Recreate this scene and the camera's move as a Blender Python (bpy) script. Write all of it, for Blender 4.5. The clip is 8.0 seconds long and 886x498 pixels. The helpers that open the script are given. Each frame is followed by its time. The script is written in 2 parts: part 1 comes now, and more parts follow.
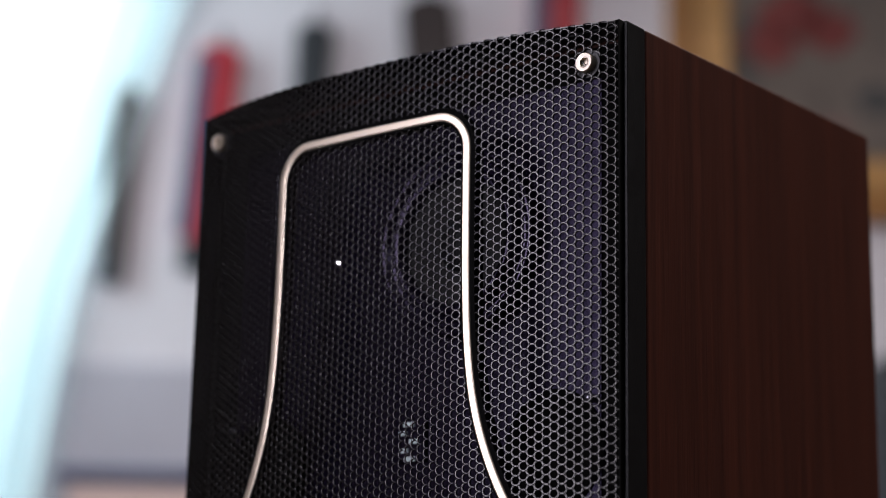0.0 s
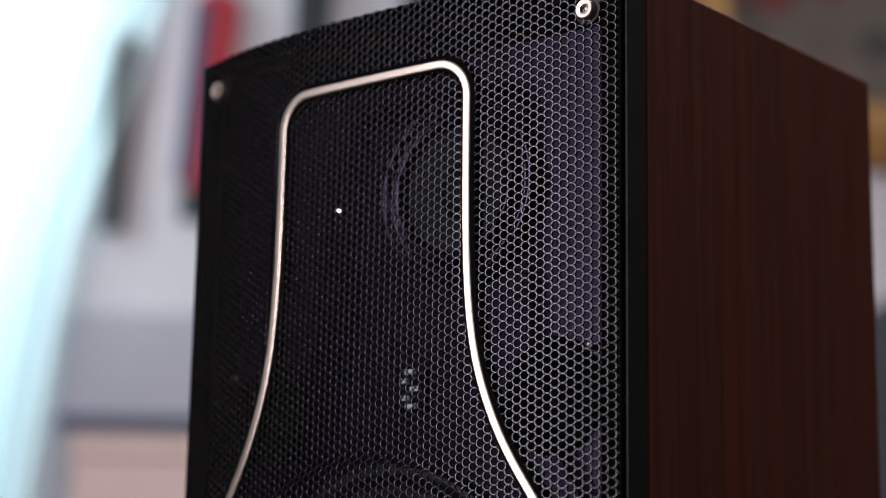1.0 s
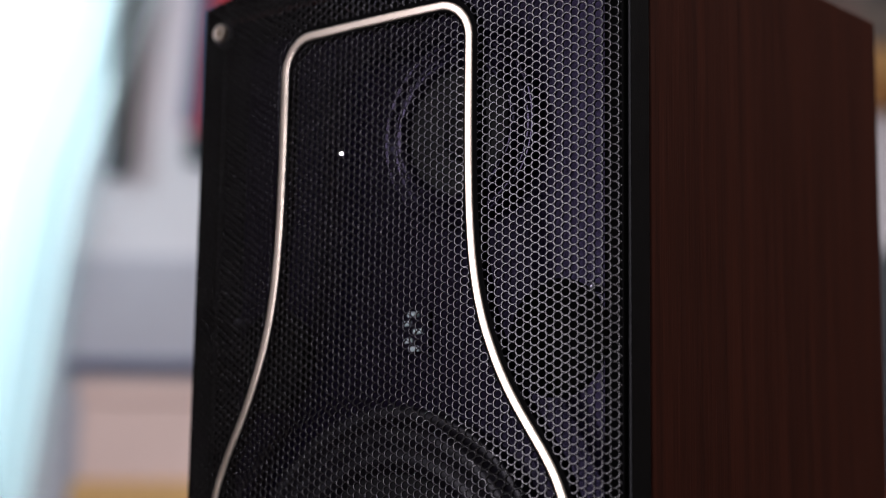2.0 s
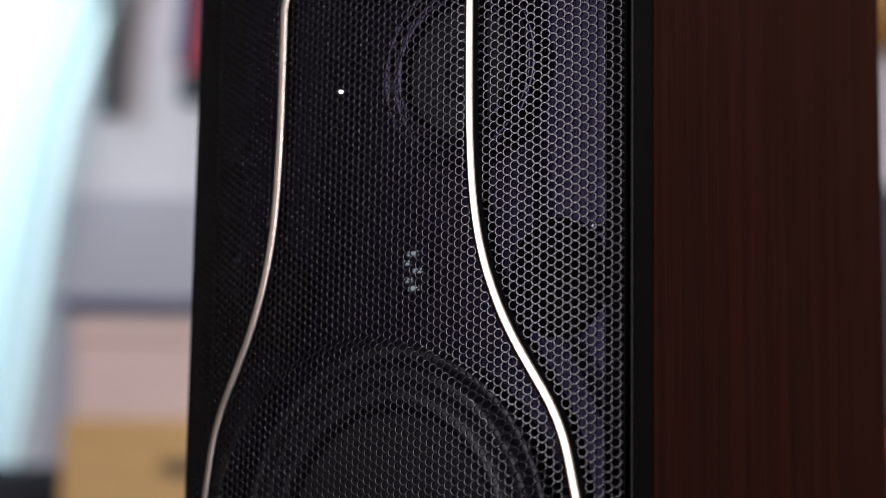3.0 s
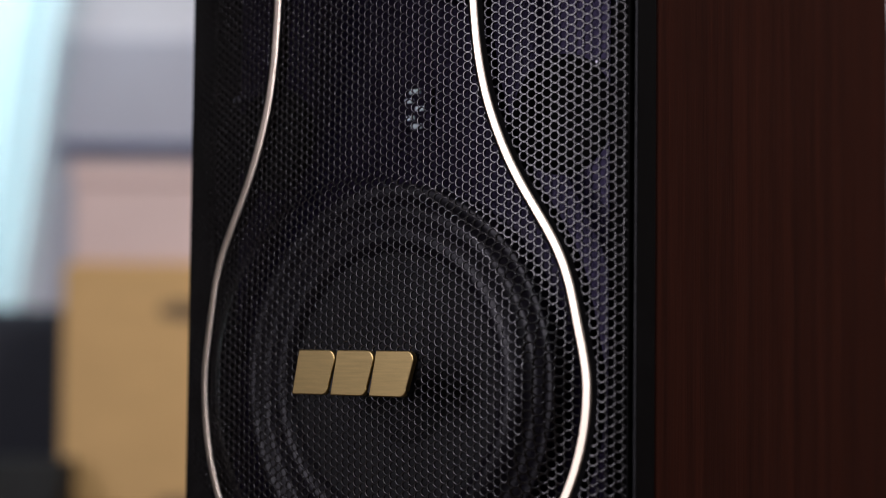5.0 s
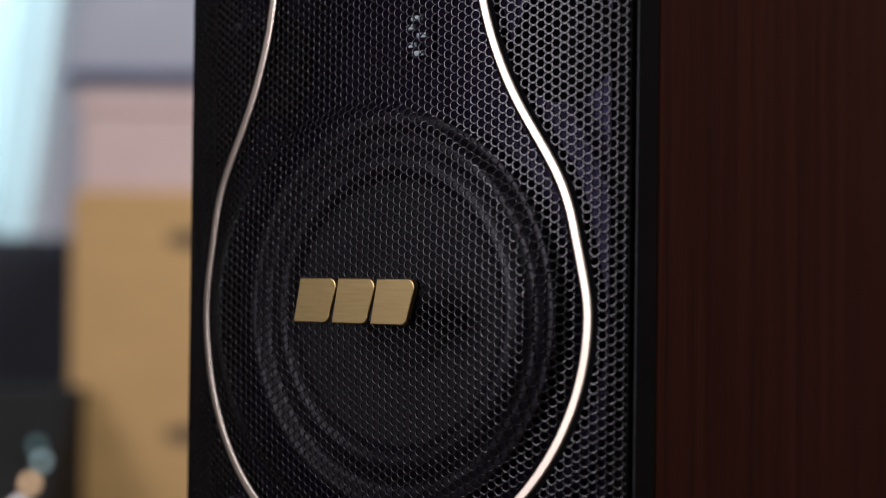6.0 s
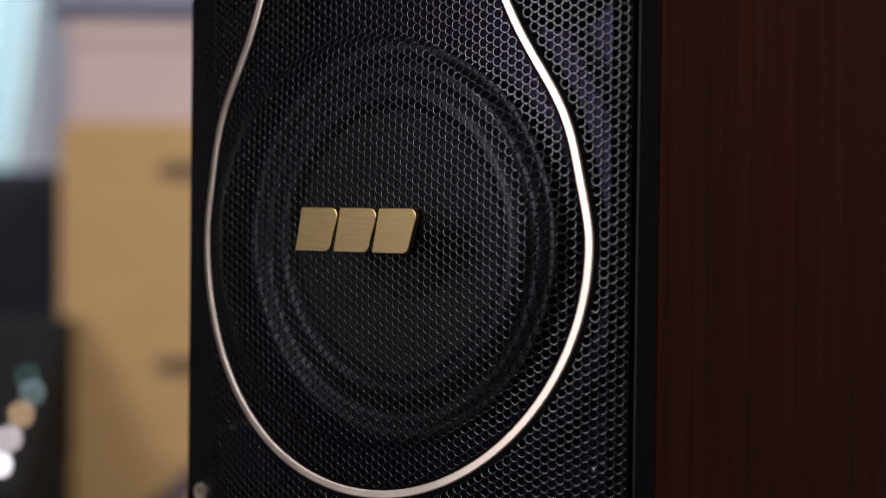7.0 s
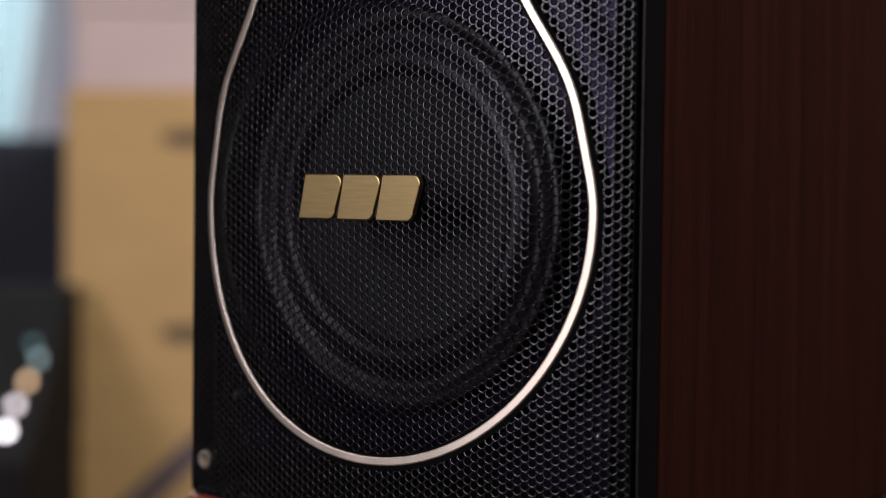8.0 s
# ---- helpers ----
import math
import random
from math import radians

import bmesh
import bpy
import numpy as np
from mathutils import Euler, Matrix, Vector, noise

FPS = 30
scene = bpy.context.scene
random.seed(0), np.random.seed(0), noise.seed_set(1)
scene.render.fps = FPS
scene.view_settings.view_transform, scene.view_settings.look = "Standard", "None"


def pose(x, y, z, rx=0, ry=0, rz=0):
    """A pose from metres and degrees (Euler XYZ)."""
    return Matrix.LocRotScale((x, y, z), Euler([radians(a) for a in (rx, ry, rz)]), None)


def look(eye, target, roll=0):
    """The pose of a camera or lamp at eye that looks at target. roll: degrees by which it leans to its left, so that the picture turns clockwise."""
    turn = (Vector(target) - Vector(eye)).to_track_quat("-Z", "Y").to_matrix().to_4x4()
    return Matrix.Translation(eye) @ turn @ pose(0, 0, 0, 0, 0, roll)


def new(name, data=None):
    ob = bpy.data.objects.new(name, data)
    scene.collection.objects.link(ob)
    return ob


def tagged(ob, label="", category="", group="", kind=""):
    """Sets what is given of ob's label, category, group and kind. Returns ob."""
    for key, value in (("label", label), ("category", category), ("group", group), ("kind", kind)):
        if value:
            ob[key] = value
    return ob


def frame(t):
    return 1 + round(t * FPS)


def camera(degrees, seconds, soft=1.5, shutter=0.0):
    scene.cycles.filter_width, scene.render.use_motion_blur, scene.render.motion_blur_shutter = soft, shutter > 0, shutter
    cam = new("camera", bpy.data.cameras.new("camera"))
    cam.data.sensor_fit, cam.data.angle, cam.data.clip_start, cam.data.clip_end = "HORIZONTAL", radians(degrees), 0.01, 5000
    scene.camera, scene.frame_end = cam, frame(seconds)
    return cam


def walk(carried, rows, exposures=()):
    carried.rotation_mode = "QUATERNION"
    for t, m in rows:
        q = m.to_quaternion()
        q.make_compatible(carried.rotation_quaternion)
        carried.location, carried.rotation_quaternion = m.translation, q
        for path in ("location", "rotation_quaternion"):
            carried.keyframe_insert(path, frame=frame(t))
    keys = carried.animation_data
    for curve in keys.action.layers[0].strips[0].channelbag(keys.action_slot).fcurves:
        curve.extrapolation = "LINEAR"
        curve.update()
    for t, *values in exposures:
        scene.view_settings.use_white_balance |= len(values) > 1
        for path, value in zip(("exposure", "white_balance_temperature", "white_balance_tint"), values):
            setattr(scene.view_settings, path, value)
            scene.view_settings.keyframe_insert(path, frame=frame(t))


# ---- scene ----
cam = camera(27.2, 8.0, 0.9)
PATH = [
    (0, (0.625, -0.731, 0.186), (-0.598, 0.783, 0.648), 1.2),
    (0.5, (0.626, -0.73, 0.186), (-0.603, 0.788, 0.618), 1.0),
    (1, (0.625, -0.731, 0.187), (-0.605, 0.793, 0.591), 1.0),
    (1.5, (0.627, -0.728, 0.186), (-0.612, 0.797, 0.561), 0.9),
    (3, (0.62, -0.727, 0.187), (-0.623, 0.815, 0.466), 0.9),
    (3.5, (0.617, -0.727, 0.186), (-0.624, 0.823, 0.429), 0.9),
    (4, (0.617, -0.726, 0.186), (-0.628, 0.826, 0.393), 0.7),
    (4.5, (0.615, -0.727, 0.185), (-0.629, 0.831, 0.34), 0.6),
    (6, (0.617, -0.719, 0.184), (-0.643, 0.833, 0.216), 0.7),
    (6.5, (0.615, -0.726, 0.183), (-0.636, 0.835, 0.173), 0.7),
    (7, (0.613, -0.728, 0.182), (-0.633, 0.836, 0.141), 0.7),
    (7.5, (0.614, -0.725, 0.183), (-0.638, 0.834, 0.114), 0.7),
    (8, (0.613, -0.726, 0.182), (-0.638, 0.834, 0.105), 0.7),
]
walk(cam, [(t, look(eye, target, roll)) for t, eye, target, roll in PATH])
cam.data.dof.use_dof, cam.data.dof.focus_distance, cam.data.dof.aperture_fstop = True, 0.913, 3.7

# ---- light ----
scene.view_settings.exposure = 0.0
BIG = 1.33      # the room is laid out at three quarters of its size
ROOM = pose(0.62, -0.727, 0.186, 0, 0, 38.9) @ Matrix.Scale(BIG, 4) @ pose(0, 0, -0.186)     # the room's own axes: right, ahead, up


def lamp(name, size_x, size_y, power, colour, place, target):
    data = bpy.data.lights.new(name, "AREA")
    data.shape, data.size, data.size_y, data.energy, data.color = "RECTANGLE", size_x * BIG, size_y * BIG, power * BIG ** 2, colour
    ob = new(name, data)
    ob.matrix_world = look(ROOM @ Vector(place), ROOM @ Vector(target))
    return ob


world = bpy.data.worlds.new("world")
scene.world = world
world.use_nodes = True
world.node_tree.nodes["Background"].inputs["Color"].default_value = (0.6, 0.75, 1, 1)
world.node_tree.nodes["Background"].inputs["Strength"].default_value = 0.3
lamp("window_light", 0.4, 0.8, 7.5, (0.76, 0.93, 1), (-0.92, 2.76, 1.22), (0.6, 2.8, 1.15))
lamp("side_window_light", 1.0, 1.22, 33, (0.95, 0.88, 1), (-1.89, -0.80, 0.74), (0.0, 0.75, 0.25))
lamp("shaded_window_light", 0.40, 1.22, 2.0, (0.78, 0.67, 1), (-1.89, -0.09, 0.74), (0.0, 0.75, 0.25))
lamp("rear_window_light", 1.3, 0.6, 2.8, (0.94, 0.93, 1), (-0.55, -2.19, 1.3), (0.0, 0.9, 0.6))
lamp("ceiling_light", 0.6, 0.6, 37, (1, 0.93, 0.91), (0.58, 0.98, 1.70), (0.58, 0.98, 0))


# ---- materials ----
def material(name, colour, rough=0.5, metal=0.0, vary=0.15, scale=40.0, stretch=(1, 1, 1), bump=0.0, bump_scale=300.0, dark=None, specular=0.5, coat=0.0):
    mat = bpy.data.materials.new(name)
    mat.use_nodes = True
    n, link = mat.node_tree.nodes, mat.node_tree.links.new
    b = n["Principled BSDF"]
    b.inputs["Roughness"].default_value, b.inputs["Metallic"].default_value = rough, metal
    b.inputs["Specular IOR Level"].default_value, b.inputs["Coat Weight"].default_value = specular, coat
    where = n.new("ShaderNodeTexCoord")
    turn = n.new("ShaderNodeMapping")
    turn.inputs["Scale"].default_value = stretch
    link(where.outputs["Object"], turn.inputs["Vector"])
    wide, fine, both = n.new("ShaderNodeTexNoise"), n.new("ShaderNodeTexNoise"), n.new("ShaderNodeMix")
    wide.inputs["Scale"].default_value, fine.inputs["Scale"].default_value = scale, scale * 9
    wide.inputs["Detail"].default_value, fine.inputs["Detail"].default_value = 4, 5
    for t in (wide, fine):
        link(turn.outputs["Vector"], t.inputs["Vector"])
    both.data_type = "FLOAT"
    both.inputs[0].default_value = 0.4
    link(wide.outputs["Fac"], both.inputs[2])
    link(fine.outputs["Fac"], both.inputs[3])
    ramp = n.new("ShaderNodeValToRGB")
    low = dark or [c * (1 - vary) for c in colour]
    high = [min(1, c * (1 + vary)) for c in colour]
    ramp.color_ramp.elements[0].position, ramp.color_ramp.elements[1].position = 0.35, 0.65
    ramp.color_ramp.elements[0].color, ramp.color_ramp.elements[1].color = (*low, 1), (*high, 1)
    link(both.outputs[0], ramp.inputs["Fac"])
    link(ramp.outputs["Color"], b.inputs["Base Color"])
    spread = n.new("ShaderNodeMapRange")
    spread.inputs["To Min"].default_value, spread.inputs["To Max"].default_value = max(0.02, rough - 0.08), min(1, rough + 0.08)
    link(fine.outputs["Fac"], spread.inputs["Value"])
    link(spread.outputs["Result"], b.inputs["Roughness"])
    if bump:
        grain, push = n.new("ShaderNodeTexNoise"), n.new("ShaderNodeBump")
        grain.inputs["Scale"].default_value = bump_scale
        push.inputs["Strength"].default_value, push.inputs["Distance"].default_value = bump, 0.001
        link(turn.outputs["Vector"], grain.inputs["Vector"])
        link(grain.outputs["Fac"], push.inputs["Height"])
        link(push.outputs["Normal"], b.inputs["Normal"])
    return mat


def glowing(name, colour, strength):
    mat = bpy.data.materials.new(name)
    mat.use_nodes = True
    b = mat.node_tree.nodes["Principled BSDF"]
    b.inputs["Emission Color"].default_value, b.inputs["Emission Strength"].default_value = (*colour, 1), strength
    b.inputs["Base Color"].default_value = (*colour, 1)
    return mat


VENEER = material("veneer", (0.080, 0.0184, 0.0092), 0.38, 0, 0.2, 12, (9, 9, 0.2), 0.12, 60, dark=(0.048, 0.0112, 0.0060))
BLACK = material("satin_black", (0.006, 0.006, 0.007), 0.38, 0, 0.3, 30, bump=0.1, bump_scale=900)
STEEL = material("black_painted_steel", (0.009, 0.008, 0.0075), 0.21, 0, 0.3, 60, specular=0.68)
BAFFLE = material("baffle_black", (0.0035, 0.0022, 0.008), 0.16, 0, 0.25, 25, bump=0.06, specular=0.6)
BAFFLE.node_tree.nodes["Principled BSDF"].inputs["Specular Tint"].default_value = (0.74, 0.64, 1, 1)     # purplish lacquer
PAPER = material("black_cone_paper", (0.008, 0.008, 0.009), 0.85, 0, 0.3, 40, bump=0.3)
RUBBER = material("rubber", (0.006, 0.005, 0.008), 0.38, 0, 0.2, 30, specular=0.32)
HOLLOW = material("port_lining", (0.002, 0.002, 0.002), 0.9, 0, 0.2, 30, specular=0.1)
CAP = material("soft_dome", (0.006, 0.006, 0.007), 0.6, 0, 0.2, 30, specular=0.2)
TRIM = material("champagne_trim", (0.86, 0.755, 0.60), 0.42, 1, 0.012, 6)
GOLD = material("brushed_gold", (0.55, 0.41, 0.17), 0.34, 1, 0.12, 60, (1, 1, 14))
CHROME = material("screw_metal", (0.82, 0.73, 0.58), 0.3, 1, 0.08, 200)
DARK_METAL = material("dark_screw_metal", (0.4, 0.4, 0.46), 0.4, 1, 0.1, 200)
LABEL = material("pale_label", (0.72, 0.85, 0.85), 0.5, 0, 0.1, 80)
PLASTER = material("wall_paint", (0.74, 0.71, 0.75), 0.85, 0, 0.04, 3, bump=0.2, bump_scale=120)
DADO = material("grey_paint", (0.48, 0.47, 0.53), 0.8, 0, 0.05, 4, bump=0.2, bump_scale=120)
CEIL = material("ceiling_paint", (0.6, 0.59, 0.58), 0.9, 0, 0.03, 4)
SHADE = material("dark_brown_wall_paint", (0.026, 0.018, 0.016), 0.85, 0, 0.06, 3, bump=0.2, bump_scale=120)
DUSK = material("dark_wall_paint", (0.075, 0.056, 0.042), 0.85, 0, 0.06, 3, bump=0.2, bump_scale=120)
FLOOR = material("floor_boards", (0.05, 0.03, 0.019), 0.45, 0, 0.25, 6, (1, 8, 1), 0.1)
REDWOOD = material("red_brown_wood", (0.36, 0.07, 0.035), 0.4, 0, 0.25, 10, (0.4, 3, 3), 0.1, 60)
CARTON = material("cardboard", (0.66, 0.43, 0.18), 0.85, 0, 0.1, 12, (1, 1, 4), 0.2, 80)
CARTON_INK = material("carton_print", (0.2, 0.14, 0.075), 0.85, 0, 0.15, 30)
FOAM = material("pale_carton", (0.76, 0.60, 0.55), 0.8, 0, 0.05, 10)
CHAIR_CLOTH = material("slate_fabric", (0.030, 0.034, 0.046), 0.9, 0, 0.2, 60, bump=0.3)
STRAP = material("grey_strap", (0.13, 0.10, 0.115), 0.8, 0, 0.15, 60, bump=0.2)
SLATE = material("slate_case", (0.018, 0.024, 0.03), 0.5, 0, 0.2, 20)
TAUPE = material("taupe_case", (0.035, 0.03, 0.03), 0.5, 0, 0.2, 20, dark=(0.02, 0.018, 0.018))
RED = material("red_case", (0.42, 0.02, 0.035), 0.45, 0, 0.15, 20)
NAVY = material("navy_case", (0.06, 0.07, 0.14), 0.5, 0, 0.2, 20)
MAROON = material("maroon_case", (0.02, 0.009, 0.009), 0.45, 0, 0.2, 20)
FRAME_GOLD = material("gilt_wood", (0.42, 0.22, 0.065), 0.4, 0.2, 0.2, 14, (1, 1, 5), 0.2)
FRAME_DARK = material("dark_gilt_wood", (0.30, 0.125, 0.02), 0.45, 0.1, 0.2, 14, (1, 1, 5), 0.2)
CANVAS = material("canvas", (0.17, 0.14, 0.12), 0.8, 0, 0.25, 9, bump=0.3)
PAINT_RED = material("red_oil_paint", (0.2, 0.03, 0.027), 0.6, 0, 0.3, 30, bump=0.4)
PAINT_PINK = material("pink_oil_paint", (0.22, 0.12, 0.11), 0.6, 0, 0.3, 30, bump=0.4)
PAINT_GREY = material("grey_oil_paint", (0.06, 0.06, 0.06), 0.6, 0, 0.3, 30, bump=0.4)
OUTSIDE = glowing("daylight", (0.76, 0.97, 1.0), 1.6)
LED_TEAL = glowing("teal_lamp", (0.25, 0.5, 0.52), 0.22)
LED_WHITE, LED_PALE, LED_AMBER, LED_CYAN = glowing("white_lamp", (1, 0.93, 1), 9), glowing("pale_lamp", (1, 0.9, 0.95), 3.6), glowing("amber_lamp", (1, 0.66, 0.4), 2.6), glowing("cyan_lamp", (0.45, 0.62, 0.66), 1.3)

SHEER = bpy.data.materials.new("sheer_curtain")
SHEER.use_nodes = True
_n = SHEER.node_tree.nodes
_mix, _thin = _n.new("ShaderNodeMixShader"), _n.new("ShaderNodeBsdfTranslucent")
_thin.inputs["Color"].default_value = (0.52, 0.64, 0.68, 1)
_n["Principled BSDF"].inputs["Base Color"].default_value = (0.8, 0.88, 0.9, 1)
_n["Principled BSDF"].inputs["Roughness"].default_value = 0.9
_mix.inputs[0].default_value = 0.5
SHEER.node_tree.links.new(_n["Principled BSDF"].outputs[0], _mix.inputs[1])
SHEER.node_tree.links.new(_thin.outputs[0], _mix.inputs[2])
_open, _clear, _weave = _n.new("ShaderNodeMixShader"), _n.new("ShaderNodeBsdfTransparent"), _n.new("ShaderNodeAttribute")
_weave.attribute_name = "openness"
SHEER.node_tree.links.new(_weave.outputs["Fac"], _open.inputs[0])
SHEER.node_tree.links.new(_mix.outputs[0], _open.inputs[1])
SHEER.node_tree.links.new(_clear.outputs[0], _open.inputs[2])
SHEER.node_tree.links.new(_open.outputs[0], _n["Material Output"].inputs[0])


# ---- building helpers ----
def mesh_object(name, bm, mat, smooth=False):
    me = bpy.data.meshes.new(name)
    bmesh.ops.recalc_face_normals(bm, faces=bm.faces)
    bm.to_mesh(me)
    bm.free()
    me.materials.append(mat)
    if smooth:
        me.polygons.foreach_set("use_smooth", [True] * len(me.polygons))
    return new(name, me)


def part(name, bm, mat, parent, label="", smooth=False):
    ob = mesh_object(name, bm, mat, smooth)
    ob.parent = parent
    return tagged(ob, label)


def empty(name, m, **tags):
    ob = new(name)
    ob.matrix_world = m
    return tagged(ob, **tags)


def box(lo, hi, bevel=0.0, segments=2, bm=None):
    bm = bm or bmesh.new()
    made = bmesh.ops.create_cube(bm, size=1)["verts"]
    for v in made:
        v.co = Vector([lo[i] + (v.co[i] + 0.5) * (hi[i] - lo[i]) for i in range(3)])
    if bevel:
        edges = list({e for v in made for e in v.link_edges})
        bmesh.ops.bevel(bm, geom=edges, offset=bevel, segments=segments, profile=0.5, affect="EDGES")
    return bm


def turned(profile, steps=48, closed=False):
    """A body turned round the y axis from (radius, y) pairs."""
    bm = bmesh.new()
    rings = []
    for r, y in profile:
        if r == 0:
            rings.append([bm.verts.new((0, y, 0))] * steps)
        else:
            rings.append([bm.verts.new((r * math.cos(2 * math.pi * k / steps), y, r * math.sin(2 * math.pi * k / steps))) for k in range(steps)])
    pairs = list(zip(rings, rings[1:])) + ([(rings[-1], rings[0])] if closed else [])
    for a, b in pairs:
        for k in range(steps):
            q = (k + 1) % steps
            corner = list(dict.fromkeys((a[k], a[q], b[q], b[k])))
            if len(corner) > 2:
                bm.faces.new(corner)
    return bm


def moved(bm, m):
    bm.transform(m)
    return bm


def plate(outline, y0, y1, bevel=0.0):
    """A flat plate with an (x, z) outline, from y0 back to y1."""
    bm = bmesh.new()
    front = bm.faces.new([bm.verts.new((x, y0, z)) for x, z in outline])
    grown = bmesh.ops.extrude_face_region(bm, geom=[front])
    for v in grown["geom"]:
        if isinstance(v, bmesh.types.BMVert):
            v.co.y = y1
    if bevel:
        rim = [e for e in bm.edges if all(abs(v.co.y - y0) < 1e-6 for v in e.verts)]
        bmesh.ops.bevel(bm, geom=rim, offset=bevel, segments=2, profile=0.5, affect="EDGES")
    return bm


# ---- the room ----
def setting(name, bm, mat, label, category):
    ob = mesh_object(name, bm, mat)
    ob.matrix_world = ROOM
    return tagged(ob, label, category, kind="structure")


FLOOR_Z, CEIL_Z = -0.75, 1.75
LEFT, RIGHT, BACK, REAR = -1.9, 2.2, 3.0, -2.2
WIN_L, WIN_R, WIN_B, WIN_T = -1.7, -0.41, 0.20, 1.55
setting("floor", box((LEFT - 0.1, REAR - 0.1, FLOOR_Z - 0.1), (RIGHT + 0.1, BACK + 0.1, FLOOR_Z)), FLOOR, "brown wooden floor of the room", "floor")
setting("ceiling", box((LEFT - 0.1, REAR - 0.1, CEIL_Z), (RIGHT + 0.1, BACK + 0.1, CEIL_Z + 0.1)), CEIL, "plain white painted ceiling", "ceiling")
wall = bmesh.new()
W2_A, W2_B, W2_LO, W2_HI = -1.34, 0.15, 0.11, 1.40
box((LEFT, BACK, FLOOR_Z), (RIGHT, BACK + 0.1, WIN_B), bm=wall)
box((LEFT, BACK, WIN_T), (RIGHT, BACK + 0.1, CEIL_Z), bm=wall)
box((LEFT, BACK, WIN_B), (WIN_L, BACK + 0.1, WIN_T), bm=wall)
box((WIN_R, BACK, WIN_B), (RIGHT, BACK + 0.1, WIN_T), bm=wall)
KNEE_Z, KNEE_X, SILL_X = 0.82, -0.622, -0.70      # the window's edge slopes, less steeply outwards below the knee


def window_edge(z):
    if z > KNEE_Z:
        return KNEE_X + (WIN_R - KNEE_X) * (z - KNEE_Z) / (WIN_T - KNEE_Z)
    return SILL_X + (KNEE_X - SILL_X) * (z - WIN_B) / (KNEE_Z - WIN_B)


jamb = [[wall.verts.new((x, y, z)) for x, z in ((WIN_R, WIN_B), (WIN_R, WIN_T), (KNEE_X, KNEE_Z), (SILL_X, WIN_B))] for y in (BACK, BACK + 0.1)]
for ring in jamb:
    wall.faces.new(ring)
for k in range(4):
    wall.faces.new((jamb[0][k], jamb[0][k - 1], jamb[1][k - 1], jamb[1][k]))
bmesh.ops.recalc_face_normals(wall, faces=wall.faces)
setting("wall_north", wall, PLASTER, "pale lilac-white painted wall with a window opening", "wall")
setting("wall_panel", box((-0.638, BACK - 0.012, FLOOR_Z), (0.62, BACK - 0.002, 0.69), 0.003), DADO, "flat grey painted lower part of the wall", "wall panel")
setting("trim", box((-0.62, BACK - 0.035, 0.495), (0.3, BACK - 0.014, 0.515), 0.004), NAVY, "thin dark rail along the grey wall", "rail")
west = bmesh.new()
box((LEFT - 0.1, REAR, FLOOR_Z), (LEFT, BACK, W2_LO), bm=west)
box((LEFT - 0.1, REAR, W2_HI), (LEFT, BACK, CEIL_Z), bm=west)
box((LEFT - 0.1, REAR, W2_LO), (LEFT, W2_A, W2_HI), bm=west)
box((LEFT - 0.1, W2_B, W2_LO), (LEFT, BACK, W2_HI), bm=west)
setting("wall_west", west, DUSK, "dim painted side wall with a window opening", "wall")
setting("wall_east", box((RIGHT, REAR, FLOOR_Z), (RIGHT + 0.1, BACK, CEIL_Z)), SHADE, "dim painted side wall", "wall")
W3_A, W3_B, W3_LO, W3_HI = -1.25, 0.15, 0.95, 1.65
south = bmesh.new()
box((LEFT, REAR - 0.1, FLOOR_Z), (RIGHT, REAR, W3_LO), bm=south)
box((LEFT, REAR - 0.1, W3_HI), (RIGHT, REAR, CEIL_Z), bm=south)
box((LEFT, REAR - 0.1, W3_LO), (W3_A, REAR, W3_HI), bm=south)
box((W3_B, REAR - 0.1, W3_LO), (RIGHT, REAR, W3_HI), bm=south)
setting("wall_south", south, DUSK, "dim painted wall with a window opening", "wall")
rear_window = empty("window_3", ROOM, label="rear window with white frame letting in daylight", category="window", kind="structure")
for x0, x1, z0, z1 in ((W3_A, W3_A + 0.04, W3_LO, W3_HI), (W3_B - 0.04, W3_B, W3_LO, W3_HI), (W3_A + 0.04, W3_B - 0.04, W3_LO, W3_LO + 0.04), (W3_A + 0.04, W3_B - 0.04, W3_HI - 0.04, W3_HI)):
    part("window_frame", box((x0, REAR - 0.08, z0), (x1, REAR - 0.03, z1), 0.004), CEIL, rear_window)
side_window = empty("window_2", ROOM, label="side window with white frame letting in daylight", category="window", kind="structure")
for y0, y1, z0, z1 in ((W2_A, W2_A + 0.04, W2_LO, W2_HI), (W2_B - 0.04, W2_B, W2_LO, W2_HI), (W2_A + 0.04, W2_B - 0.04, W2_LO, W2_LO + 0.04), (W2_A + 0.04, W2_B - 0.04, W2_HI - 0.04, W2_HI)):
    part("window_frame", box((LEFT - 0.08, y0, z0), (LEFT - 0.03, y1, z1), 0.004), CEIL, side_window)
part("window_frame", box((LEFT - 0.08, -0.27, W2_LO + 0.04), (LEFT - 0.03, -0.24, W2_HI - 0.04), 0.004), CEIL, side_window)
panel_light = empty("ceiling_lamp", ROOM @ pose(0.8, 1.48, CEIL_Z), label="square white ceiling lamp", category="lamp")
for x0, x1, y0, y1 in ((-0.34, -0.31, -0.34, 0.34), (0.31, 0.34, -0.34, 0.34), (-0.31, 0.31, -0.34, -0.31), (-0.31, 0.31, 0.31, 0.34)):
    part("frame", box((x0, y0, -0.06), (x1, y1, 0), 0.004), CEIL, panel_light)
window = empty("window_1", ROOM, label="bright window with white frame letting in daylight", category="window", kind="structure")
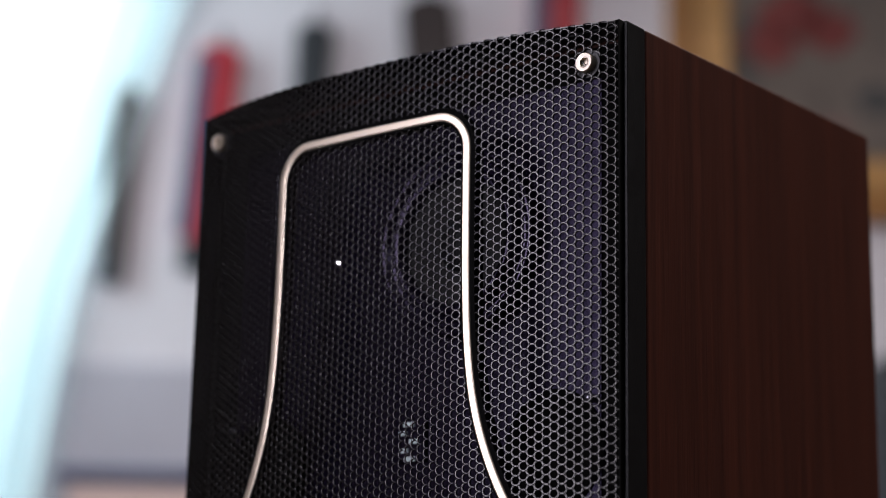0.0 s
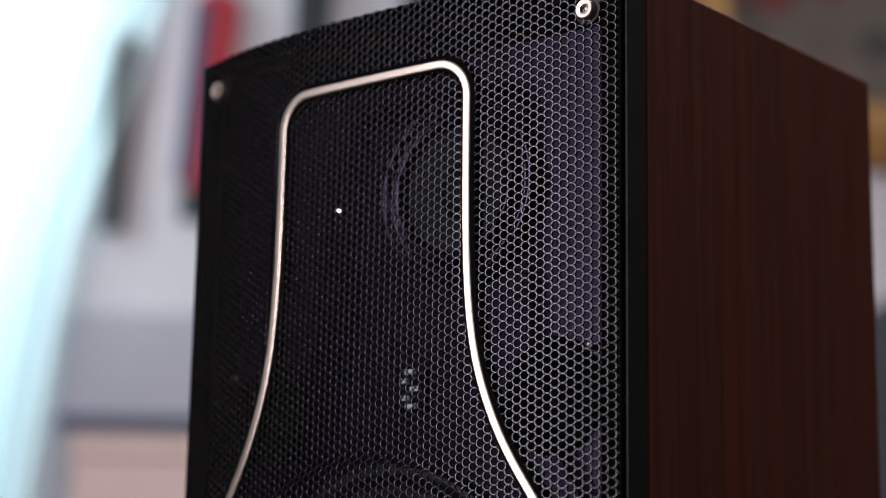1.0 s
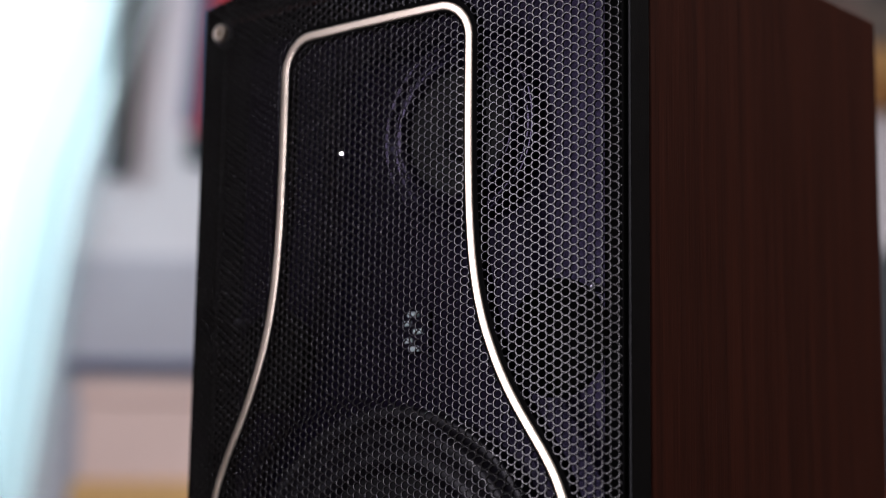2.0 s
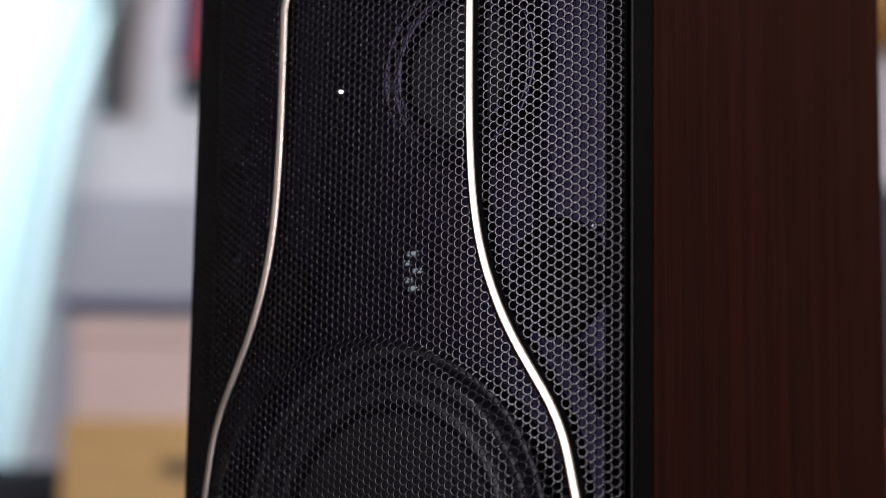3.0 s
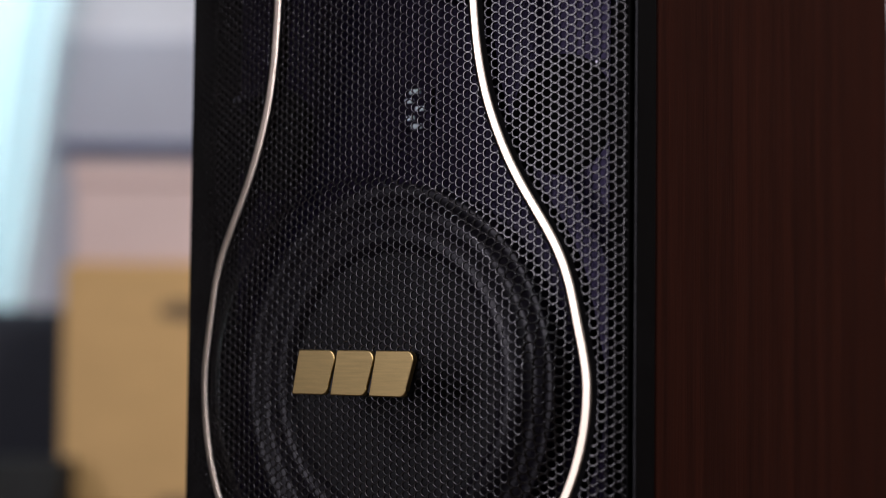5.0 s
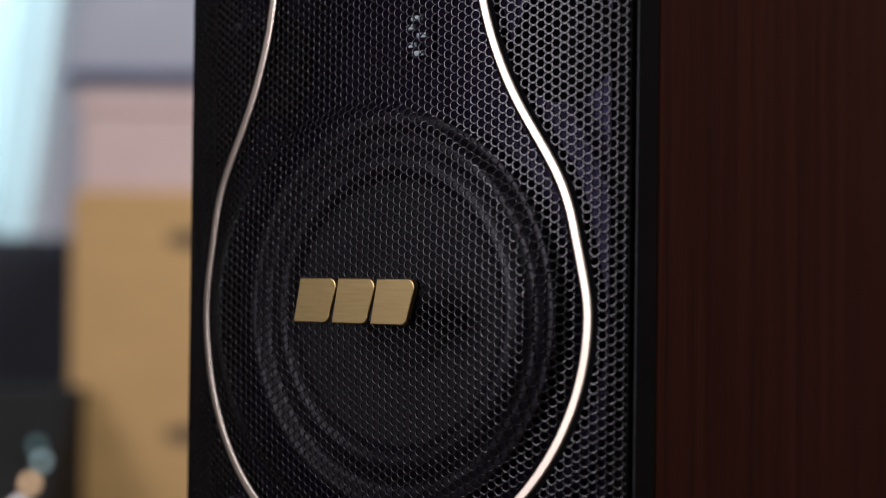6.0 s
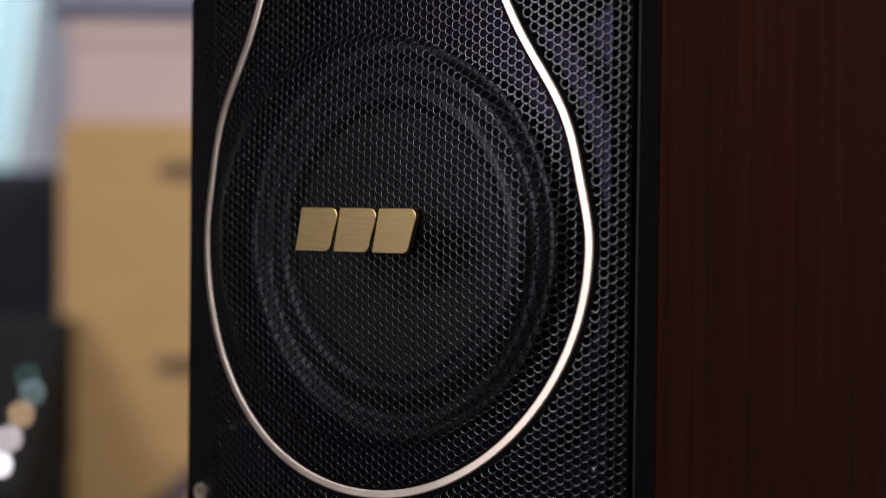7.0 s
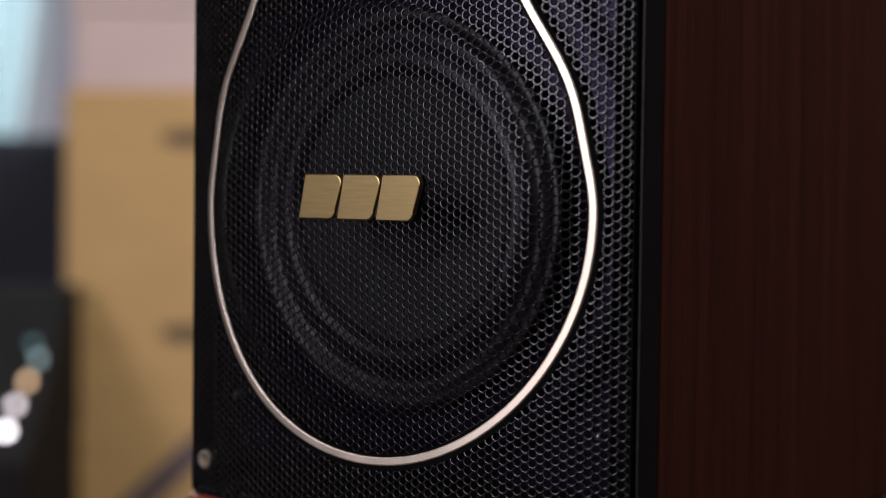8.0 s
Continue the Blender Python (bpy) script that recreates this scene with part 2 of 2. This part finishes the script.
for lo, hi in (((WIN_L, BACK + 0.03, WIN_B), (WIN_L + 0.04, BACK + 0.08, WIN_T)), ((WIN_L + 0.04, BACK + 0.03, WIN_B), (SILL_X, BACK + 0.08, WIN_B + 0.03)), ((WIN_L + 0.04, BACK + 0.03, WIN_T - 0.04), (WIN_R, BACK + 0.08, WIN_T))):
    part("window_frame", box(lo, hi, 0.004), CEIL, window)
setting("backdrop", box((WIN_L - 0.6, BACK + 0.5, WIN_B - 0.6), (WIN_R + 0.5, BACK + 0.52, WIN_T + 0.5)), OUTSIDE, "overexposed daylight outside the window", "daylight")


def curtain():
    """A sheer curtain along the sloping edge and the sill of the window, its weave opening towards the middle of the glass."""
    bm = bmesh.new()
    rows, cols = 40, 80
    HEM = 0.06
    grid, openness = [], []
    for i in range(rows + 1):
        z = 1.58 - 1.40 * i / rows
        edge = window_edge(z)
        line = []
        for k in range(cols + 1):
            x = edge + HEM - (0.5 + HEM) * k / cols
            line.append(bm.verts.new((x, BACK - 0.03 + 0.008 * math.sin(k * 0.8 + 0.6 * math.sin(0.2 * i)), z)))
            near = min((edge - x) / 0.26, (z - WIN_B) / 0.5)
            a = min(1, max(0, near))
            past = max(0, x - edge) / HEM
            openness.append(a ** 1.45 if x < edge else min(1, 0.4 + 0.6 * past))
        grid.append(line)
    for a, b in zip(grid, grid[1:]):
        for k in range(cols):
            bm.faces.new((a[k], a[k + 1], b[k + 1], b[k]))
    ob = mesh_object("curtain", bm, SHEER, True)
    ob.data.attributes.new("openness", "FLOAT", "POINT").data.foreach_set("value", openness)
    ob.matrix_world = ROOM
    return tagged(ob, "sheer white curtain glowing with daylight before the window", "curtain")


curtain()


# ---- things along the back wall ----
def hung_case(name, mats, width, length, place, lean, label, taper=0.75):
    """A slim case with rounded ends that hangs on the wall: a body, a darker tip and a hanging strap."""
    thing = empty(name, ROOM @ pose(*place, 0, lean, 0), label=label, category="case", group="slim cases on the wall")
    w, n = width / 2, 8
    top = [(w * math.cos(a), -w * 0.6 + w * 0.6 * math.sin(a)) for a in (math.pi * k / n for k in range(n + 1))]
    body = top + [(-w * taper, -length * 0.88), (w * taper, -length * 0.88)]
    half = [(x, z) for x, z in body]
    part("body", plate(half, -0.03, 0.0, 0.006), mats[0], thing)
    if len(mats) > 2:
        part("spine", box((-w * 1.02, -0.036, -length * 0.86), (-w * 0.35, -0.031, -w * 0.7), 0.002), mats[2], thing)
    tip = [(-w * taper, -length * 0.885), (-w * taper * 0.9, -length), (w * taper * 0.9, -length), (w * taper, -length * 0.885)]
    part("tip", plate(tip, -0.029, 0.0, 0.005), mats[1], thing)
    strap = box((-0.004, -0.008, -0.002), (0.004, -0.002, 0.03), 0.001)
    part("strap", strap, mats[1], thing)
    return thing


WALL_FACE = BACK - 0.002
hung_case("hanging_case", (TAUPE, SLATE), 0.050, 0.34, (-0.546, WALL_FACE, 1.165), 1.5, "slim grey-brown case hanging on the pale wall")
hung_case("hanging_case", (RED, SLATE, NAVY), 0.076, 0.40, (-0.388, WALL_FACE, 1.248), 4, "slim red case with navy edge hanging on the wall")
hung_case("hanging_case", (SLATE, SLATE), 0.066, 0.42, (-0.228, WALL_FACE, 1.29), 2, "slim dark slate case hanging on the wall", 0.6)
hung_case("hanging_case", (MAROON, SLATE), 0.092, 0.44, (-0.038, WALL_FACE, 1.345), -6, "slim dark maroon case leaning on the wall", 0.9)
hung_case("hanging_case", (RED, SLATE, NAVY), 0.085, 0.4, (0.19, WALL_FACE, 1.42), 2, "slim red and navy case hanging on the wall", 0.95)


def painting():
    thing = empty("painting", ROOM @ pose(0, WALL_FACE, 0), label="large flower painting in a wide gilt frame", category="painting")
    l, r, b, t = 0.378, 1.16, 0.955, 1.68
    for lo, hi in (((l, b), (l + 0.05, t)), ((r - 0.05, b), (r, t)), ((l + 0.05, b), (r - 0.05, b + 0.05)), ((l + 0.05, t - 0.05), (r - 0.05, t))):
        part("outer_frame", box((lo[0], -0.035, lo[1]), (hi[0], 0, hi[1]), 0.006), FRAME_DARK, thing)
    l, r, b, t = l + 0.05, r - 0.05, b + 0.05, t - 0.05
    for lo, hi in (((l, b), (l + 0.06, t)), ((r - 0.06, b), (r, t)), ((l + 0.06, b), (r - 0.06, b + 0.06)), ((l + 0.06, t - 0.06), (r - 0.06, t))):
        part("inner_frame", box((lo[0], -0.028, lo[1]), (hi[0], 0, hi[1]), 0.008), FRAME_GOLD, thing)
    part("canvas", box((l + 0.06, -0.012, b + 0.06), (r - 0.06, -0.002, t - 0.06)), CANVAS, thing)
    rng = random.Random(4)
    for x, z, s, mat in ((0.56, 1.265, 0.05, PAINT_RED), (0.59, 1.32, 0.06, PAINT_RED), (0.66, 1.30, 0.05, PAINT_RED), (0.59, 1.115, 0.035, PAINT_PINK), (0.66, 1.115, 0.03, PAINT_PINK),
                         (0.512, 1.25, 0.022, PAINT_GREY), (0.512, 1.20, 0.022, PAINT_GREY), (0.515, 1.30, 0.025, PAINT_GREY), (0.74, 1.17, 0.04, PAINT_GREY), (0.63, 1.41, 0.05, PAINT_GREY), (0.8, 1.42, 0.06, PAINT_RED)):
        outline = []
        for k in range(14):
            a = 2 * math.pi * k / 14
            d = s * (0.75 + 0.4 * rng.random())
            outline.append((x + d * math.cos(a), z + d * math.sin(a) * 0.8))
        part("flower", plate(outline, -0.015, -0.0125), mat, thing)
    return thing


painting()


def carton():
    thing = empty("cardboard_box", ROOM @ pose(-0.472, 2.3, FLOOR_Z), label="tall brown cardboard box with faint dark print", category="box")
    height = 0.285 - FLOOR_Z
    part("body", box((0, 0, 0), (0.42, 0.32, height), 0.006), CARTON, thing)
    part("flap", box((0.004, 0.004, height), (0.416, 0.316, height + 0.004), 0.001), CARTON, thing)
    for z in (0.23, -0.015):
        oval = [(0.155 + 0.035 * math.cos(k * math.pi / 10), z - FLOOR_Z + 0.012 * math.sin(k * math.pi / 10)) for k in range(20)]
        part("print_mark", plate(oval, -0.002, 0.0005), CARTON_INK, thing)
    band = [(0.06, -0.24 - FLOOR_Z), (0.105, -0.24 - FLOOR_Z), (0.26, -0.09 - FLOOR_Z), (0.26, -0.055 - FLOOR_Z)]
    part("strap", plate(band, -0.004, 0.0005), STRAP, thing, "dark strap across the box")
    top = empty("pale_box", ROOM @ pose(-0.463, 2.31, 0.289), label="pale pinkish flat box on the cardboard box", category="box")
    part("body", box((0, 0, 0), (0.38, 0.28, 0.1), 0.004), FOAM, top)
    part("lid", box((-0.004, -0.004, 0.1), (0.384, 0.284, 0.128), 0.004), FOAM, top)


carton()


def chair():
    thing = empty("chair", ROOM @ pose(-0.86, 2.55, FLOOR_Z), label="dark slate upholstered chair below the window", category="chair")
    part("backrest", box((0.0, 0.2, 0.62), (0.37, 0.28, 0.99), 0.03, 4), CHAIR_CLOTH, thing)
    part("seat", box((0.0, -0.2, 0.4), (0.4, 0.28, 0.5), 0.03, 4), SLATE, thing)
    for x in (0.02, 0.35):
        for y in (-0.18, 0.23):
            part("leg", box((x, y, 0), (x + 0.035, y + 0.035, 0.62 if y > 0 else 0.4), 0.004), BLACK, thing)


chair()


MATT = material("matt_black", (0.012, 0.011, 0.011), 0.85, 0, 0.3, 30, specular=0.2)


def mixer():
    """A black desk with a sloped panel and five lit lamps."""
    thing = empty("mixer_rack", ROOM @ pose(-0.811, 2.0, FLOOR_Z), label="black audio mixer rack with five small lit lamps", category="mixer")
    part("case", box((0, 0, 0), (0.36, 0.3, 0.614), 0.008), MATT, thing)
    side = [(0.0, 0.614), (0.3, 0.614), (0.3, 0.794), (0.25, 0.794)]
    bm = bmesh.new()
    a, b = [bm.verts.new((0.0, y, z)) for y, z in side], [bm.verts.new((0.36, y, z)) for y, z in side]
    bm.faces.new(a), bm.faces.new(b[::-1])
    for k in range(4):
        bm.faces.new((a[k], a[(k + 1) % 4], b[(k + 1) % 4], b[k]))
    part("panel", bm, MATT, thing, "sloped black control panel")
    for x, y, mat in ((0.328, 0.042, LED_WHITE), (0.331, 0.076, LED_PALE), (0.337, 0.109, LED_AMBER), (0.343, 0.140, LED_CYAN), (0.332, 0.162, LED_TEAL)):
        z = 0.614 + 0.18 * y / 0.25
        dome = moved(turned([(0.005, 0.004), (0.0045, -0.002), (0.003, -0.0045), (0, -0.0055)], 14), pose(x, y - 0.003, z + 0.002, -50, 0, 0))
        part("indicator_lamp", dome, mat, thing, "small lit indicator lamp", True)


mixer()


def sideboard():
    thing = empty("amplifier_rack", ROOM @ pose(0.62, 2.55, FLOOR_Z), label="black amplifier rack with a brown wooden shelf", category="rack")
    part("body", box((0, 0, 0), (0.6, 0.4, 1.02), 0.006), BLACK, thing)
    part("shelf", box((-0.01, -0.015, 1.02), (0.61, 0.41, 1.045), 0.004), REDWOOD, thing)
    amp = empty("amplifier", ROOM @ pose(0.63, 2.57, FLOOR_Z + 1.045), label="dark grey amplifier on the rack shelf", category="amplifier")
    part("body", box((0, 0, 0.02), (0.5, 0.35, 0.36), 0.006), SLATE, amp)
    for x in (0.03, 0.44):
        for y in (0.03, 0.29):
            part("foot", box((x, y, 0), (x + 0.03, y + 0.03, 0.02), 0.003), BLACK, amp)


sideboard()

# ---- the stand ----
stand = empty("speaker_stand", pose(0, 0, 0), label="red-brown wooden stand under the loudspeaker", category="stand")
part("top", box((-0.154, -0.004, -0.03), (0.149, 0.268, 0.0), 0.003), REDWOOD, stand)
GROUND = 0.186 + BIG * (FLOOR_Z - 0.186)
part("column", box((-0.1, 0.05, GROUND + 0.03), (0.1, 0.22, -0.03), 0.004), REDWOOD, stand)
part("base", box((-0.16, -0.01, GROUND), (0.16, 0.29, GROUND + 0.03), 0.004), REDWOOD, stand)

# ---- the loudspeaker ----
HALF, HIGH, DEEP, JOINT = 0.15, 0.512, 0.27, 0.0175
NECK, LOBE, LOBE_Z, TOP_Z, CORNER = 0.0648, 0.1286, 0.1660, 0.474, 0.019
speaker = empty("loudspeaker", pose(0, 0, 0), label="black loudspeaker with perforated grille, gold trim and dark veneer cabinet", category="loudspeaker")


def half_width(z):
    """Half the width of the guitar-shaped trim at height z."""
    if z < LOBE_Z:
        return math.sqrt(max(0, LOBE ** 2 - (z - LOBE_Z) ** 2))
    k = min(1, max(0, (z - 0.225) / 0.075))
    k = 0.0225 + 0.0055 * k * k * (3 - 2 * k)
    neck = NECK + 0.0618 / (1 + math.exp((z - 0.2625) / k))
    s = min(1, (z - LOBE_Z) / 0.05)
    s = s * s * (3 - 2 * s)
    return (1 - s) * math.sqrt(max(0, LOBE ** 2 - (z - LOBE_Z) ** 2)) + s * neck


EDGE, GRILLE_LOW, GRILLE_HIGH = 0.1475, 0.0032, 0.5118


def bow(x):
    """How far the grille bows out across its width."""
    return 0.0022 + 0.0188 * (1 - min(1, abs(x) / 0.1478) ** 2.6)


def grille_y(x, z):
    """The grille: a bowed sheet with a slightly domed round field raised over the woofer and a groove for the trim."""
    out = bow(x)
    r = math.hypot(x, z - LOBE_Z)
    if r < 0.125:
        s = max(0, (r - 0.1025) / 0.0225)
        gap = 0.0229 + 0.0025 * (1 - min(1, r / 0.1025) ** 2) - 0.018 * s ** 1.25 - out
        out += 0.5 * (gap + math.sqrt(gap * gap + 6e-7)) * (1 - s)
    inside = min(half_width(z) - abs(x) if z > LOBE_Z else LOBE - r, TOP_Z - z)
    dx, dz = abs(x) - (NECK - CORNER), z - (TOP_Z - CORNER)
    if dx > 0 and dz > 0:
        inside = CORNER - math.hypot(dx, dz)
    out -= 0.0015 * math.exp(-(inside / 0.0035) ** 2)
    return -0.001 - out


def grille():
    """Punched sheet: round holes on a hexagonal lattice, each with a rounded rim and a wall."""
    pitch, hole = 0.0046, 0.00186
    step = pitch * math.sqrt(3) / 2
    n = 12
    ring = np.arange(n) * 2 * np.pi / n
    edge = (pitch / 2) / np.cos((ring + np.pi / 6) % (np.pi / 3) - np.pi / 6)
    layers = ((None, 0.0), (hole + 0.00030, 0.00001), (hole + 0.00016, 0.00006), (hole + 0.00005, 0.00018), (hole, 0.0004), (hole + 0.00003, 0.0009))
    verts, faces = [], []
    cols = round(EDGE / step)
    for i in range(-cols, cols + 1):
        cx = i * step
        shift = pitch / 2 if i % 2 else 0
        for j in range(int(0.515 / pitch)):
            cz = 0.0065 + shift + j * pitch
            if cz > GRILLE_HIGH - 0.0005:
                continue
            base = len(verts)
            for radius, depth in layers:
                for k in range(n):
                    r = edge[k] if radius is None else radius
                    x, z = cx + r * math.cos(ring[k]), cz + r * math.sin(ring[k])
                    x, z = max(-EDGE, min(EDGE, x)), max(GRILLE_LOW, min(GRILLE_HIGH, z))
                    verts.append((x, grille_y(x, z) + depth, z))
            for a in range(len(layers) - 1):
                for k in range(n):
                    q = (k + 1) % n
                    faces.append((base + a * n + k, base + a * n + q, base + a * n + n + q, base + a * n + n + k))
    me = bpy.data.meshes.new("grille")
    me.from_pydata(verts, [], faces)
    me.polygons.foreach_set("use_smooth", [True] * len(me.polygons))
    me.materials.append(STEEL)
    ob = new("grille", me)
    ob.parent = speaker
    return tagged(ob, "bowed black perforated steel grille")


grille()


def grille_rim(z):
    """A black band that closes the bowed grille above or below."""
    bm = bmesh.new()
    front, back = [], []
    for k in range(61):
        x = -EDGE + 2 * EDGE * k / 60
        front.append(bm.verts.new((x, -0.001 - bow(x) + 0.001, z)))
        back.append(bm.verts.new((x, 0.006, z)))
    for k in range(60):
        bm.faces.new((front[k], front[k + 1], back[k + 1], back[k]))
    return bm


for rim_z in (GRILLE_LOW, GRILLE_HIGH):
    part("grille_rim", grille_rim(rim_z), STEEL, speaker).modifiers.new("thick", "SOLIDIFY").thickness = 0.0006
for rim_x in (-EDGE, EDGE):
    part("grille_side", box((rim_x - 0.0004, -0.0036, GRILLE_LOW), (rim_x + 0.0004, 0.012, GRILLE_HIGH)), HOLLOW, speaker)


def cabinet():
    """The veneered box, its top rising a little towards the back."""
    bm = box((-HALF, JOINT, 0), (HALF, DEEP, HIGH))
    for v in bm.verts:
        if v.co.z > 0.1 and v.co.y > 0.1:
            v.co.z += 0.006
    bmesh.ops.bevel(bm, geom=list(bm.edges), offset=0.0012, segments=3, profile=0.5, affect="EDGES")
    return bm


part("cabinet", cabinet(), VENEER, speaker, "dark red-brown wood veneer cabinet")
for lo, hi in (((-HALF, 0), (-HALF + 0.0022, HIGH)), ((HALF - 0.0022, 0), (HALF, HIGH)), ((-HALF + 0.0022, 0), (HALF - 0.0022, 0.004)), ((-HALF + 0.0022, HIGH - 0.002), (HALF - 0.0022, HIGH))):
    part("front_frame", box((lo[0], 0, lo[1]), (hi[0], JOINT - 0.0006, hi[1]), 0.0008), BLACK, speaker)
part("baffle", box((-HALF + 0.0027, 0.0145, 0.0045), (HALF - 0.0027, JOINT - 0.0008, HIGH - 0.0045)), HOLLOW, speaker)
part("baffle_panel", box((-0.126, 0.0134, 0.028), (0.126, 0.0143, 0.490), 0.0004), BAFFLE, speaker, "dark purplish inner panel that carries the drivers")


def trim_line():
    right = [(LOBE * math.sin(a), LOBE_Z - LOBE * math.cos(a)) for a in np.linspace(0, math.pi / 2, 90)]
    right += [(half_width(z), z) for z in np.linspace(LOBE_Z, TOP_Z - CORNER, 140)[1:]]
    right += [(NECK - CORNER + CORNER * math.cos(a), TOP_Z - CORNER + CORNER * math.sin(a)) for a in np.linspace(0, math.pi / 2, 20)[1:]]
    right += [(x, TOP_Z) for x in np.linspace(NECK - CORNER, 0, 12)[1:]]
    return right + [(-x, z) for x, z in right[-2:0:-1]]


def band(inner, outer, front, back, round_off):
    """A band that follows the trim line, with a rounded front."""
    line = trim_line()
    bm, rings = bmesh.new(), []
    n = len(line)
    for k in range(n):
        (x0, z0), (x1, z1) = line[k - 1], line[(k + 1) % n]
        d = math.hypot(x1 - x0, z1 - z0)
        nx, nz = (z1 - z0) / d, -(x1 - x0) / d
        x, z = line[k]
        y = 0.0026 - bow(x)
        tilt = math.copysign(0.331 * (min(1, abs(x) / 0.1478)) ** 1.6, x) * nx
        mid, crown = (inner + outer) / 2, front
        section = ((inner, back), (inner, front + round_off), (inner + 0.3 * round_off, front + 0.3 * round_off), (inner + round_off, front), (mid, crown), (outer - round_off, front), (outer - 0.3 * round_off, front + 0.3 * round_off), (outer, front + round_off), (outer, back))
        rings.append([bm.verts.new((x + nx * o, y + h + tilt * o, z + nz * o)) for o, h in section])
    for k in range(n):
        a, b = rings[k], rings[(k + 1) % n]
        for s in range(9):
            bm.faces.new((a[s], b[s], b[(s + 1) % 9], a[(s + 1) % 9]))
    return bm


part("trim", band(-0.0023, 0.0023, -0.0042, -0.0022, 0.0008), TRIM, speaker, "polished champagne-gold trim strip")
part("trim_base", band(-0.0034, 0.0050, -0.0034, 0.004, 0.0003), HOLLOW, speaker, "black base under the trim")


def screw(x, z):
    y = grille_y(x, z) + 0.002
    bm = turned([(0.0052, 0.002), (0.0052, -0.0023), (0.0047, -0.003), (0.0031, -0.003), (0.0024, -0.0029), (0.0024, -0.0004), (0, -0.0004)], 36)
    for v in bm.verts:
        r = math.hypot(v.co.x, v.co.z)
        if 0.001 < r < 0.0028:      # the socket is a hexagon
            k = math.cos(math.pi / 6) / math.cos((math.atan2(v.co.z, v.co.x) + 0.3) % (math.pi / 3) - math.pi / 6) * 1.08
            v.co.x, v.co.z = v.co.x * k, v.co.z * k
    part("screw", moved(bm, pose(x, y - 0.0015, z)), CHROME, speaker, "nickel hex-socket screw")
    ring = turned([(0.0052, 0.003), (0.0052, -0.0008), (0.0074, -0.0008), (0.0078, 0.003)], 30)
    part("washer", moved(ring, pose(x, y, z)), BLACK, speaker)


for sx, sz in ((-0.1285, 0.4928), (0.131, 0.4905), (-0.131, 0.0225), (0.131, 0.0225)):
    screw(sx, sz)


def driver(name, x, z, r, proud, label, body, cone, cap):
    """A loudspeaker driver on the baffle: flange, rolled surround, cone and dust cap."""
    o = -proud
    profile = [(r, 0.0), (r, o), (r * 0.985, o - 0.001), (r * 0.93, o - 0.001), (r * 0.91, o + 0.003), (r * 0.84, o + 0.003), (r * 0.82, o), (r * 0.78, o - 0.003), (r * 0.74, o - 0.004), (r * 0.70, o - 0.003), (r * 0.66, o + 0.002)]
    ob = part(name, moved(turned(profile, 64), pose(x, 0.0132, z)), body, speaker, label, True)
    part("cone", moved(turned([(r * 0.66, o + 0.002), (r * 0.5, o * 0.4), (r * 0.3, -0.001)], 64), pose(x, 0.0132, z)), cone, ob, "black cone", True)
    dome = [(r * 0.3, -0.001), (r * 0.25, -0.001 - 0.05 * r), (r * 0.15, -0.001 - 0.09 * r), (0, -0.001 - 0.11 * r)]
    part("dust_cap", moved(turned(dome, 40), pose(x, 0.0132, z)), cap, ob, "", True)
    return ob


driver("woofer", 0, LOBE_Z, 0.104, 0.013, "black woofer with rubber surround", RUBBER, PAPER, PAPER)
driver("tweeter", 0.038, 0.414, 0.051, 0.008, "black cone tweeter behind the grille", BAFFLE, PAPER, CAP)
for sx in (-0.098, 0.098):
    part("port", moved(turned([(0.030, 0.0), (0.030, -0.001), (0.0285, -0.002), (0.027, -0.0012), (0.026, -0.0004), (0, -0.0004)], 40), pose(sx, 0.0132, 0.301)), HOLLOW, speaker, "dark round bass port", True)
for sx in (-0.1225, 0.1225):
    for sz in (0.324, 0.0585):
        part("panel_screw", moved(turned([(0.0021, 0.0), (0.0021, -0.006), (0.0017, -0.0072), (0, -0.0076)], 20), pose(sx, 0.0132, sz)), DARK_METAL, speaker, "small dark screw behind the grille", True)
part("indicator_lamp", moved(turned([(0.00055, 0.0012), (0.00055, 0.0), (0.0004, -0.0003), (0, -0.0005)], 16), pose(-0.0199, -0.0219, 0.4044)), LED_WHITE, speaker, "tiny lit white indicator lamp", True)
badge = part("badge", box((-0.004, 0.011, 0.299), (0.016, 0.0132, 0.323), 0.001), BAFFLE, speaker, "small badge behind the grille")
for row, (x0, x1) in enumerate(((0.002, 0.009), (-0.001, 0.004), (0.006, 0.012), (0.0, 0.005), (0.003, 0.010))):
    z = 0.3205 - 0.0046 * row
    part("print_bar", box((x0, 0.0098, z - 0.0024), (x1, 0.0112, z), 0.0002), LABEL, badge, "pale unreadable print")


def emblem():
    """Three plain slanted gold plates on a dark backing."""
    face, low, high = -0.0315, 0.1605, 0.1835
    lean = 0.0045
    backing = part("emblem_backing", plate([(-0.038, low + 0.0015), (0.036, low + 0.0015), (0.039, high - 0.0015), (-0.0345, high - 0.0015)], face + 0.0016, face + 0.0072, 0.0004), BLACK, speaker, "dark emblem backing")
    for x0, x1 in ((-0.0405, -0.0155), (-0.0140, 0.0105), (0.0120, 0.0365)):
        c, outline = 0.0045, [(x0, low)]
        for k in range(6):
            a = math.pi / 2 * k / 5
            outline.append((x1 - c + c * math.sin(a), low + c - c * math.cos(a)))
        for k in range(6):
            a = math.pi / 2 * k / 5
            outline.append((x1 + lean - c + c * math.cos(a), high - c + c * math.sin(a)))
        outline.append((x0 + lean, high))
        part("emblem_plate", plate(outline, face, face + 0.003, 0.0006), GOLD, backing, "plain brushed gold plate")


emblem()
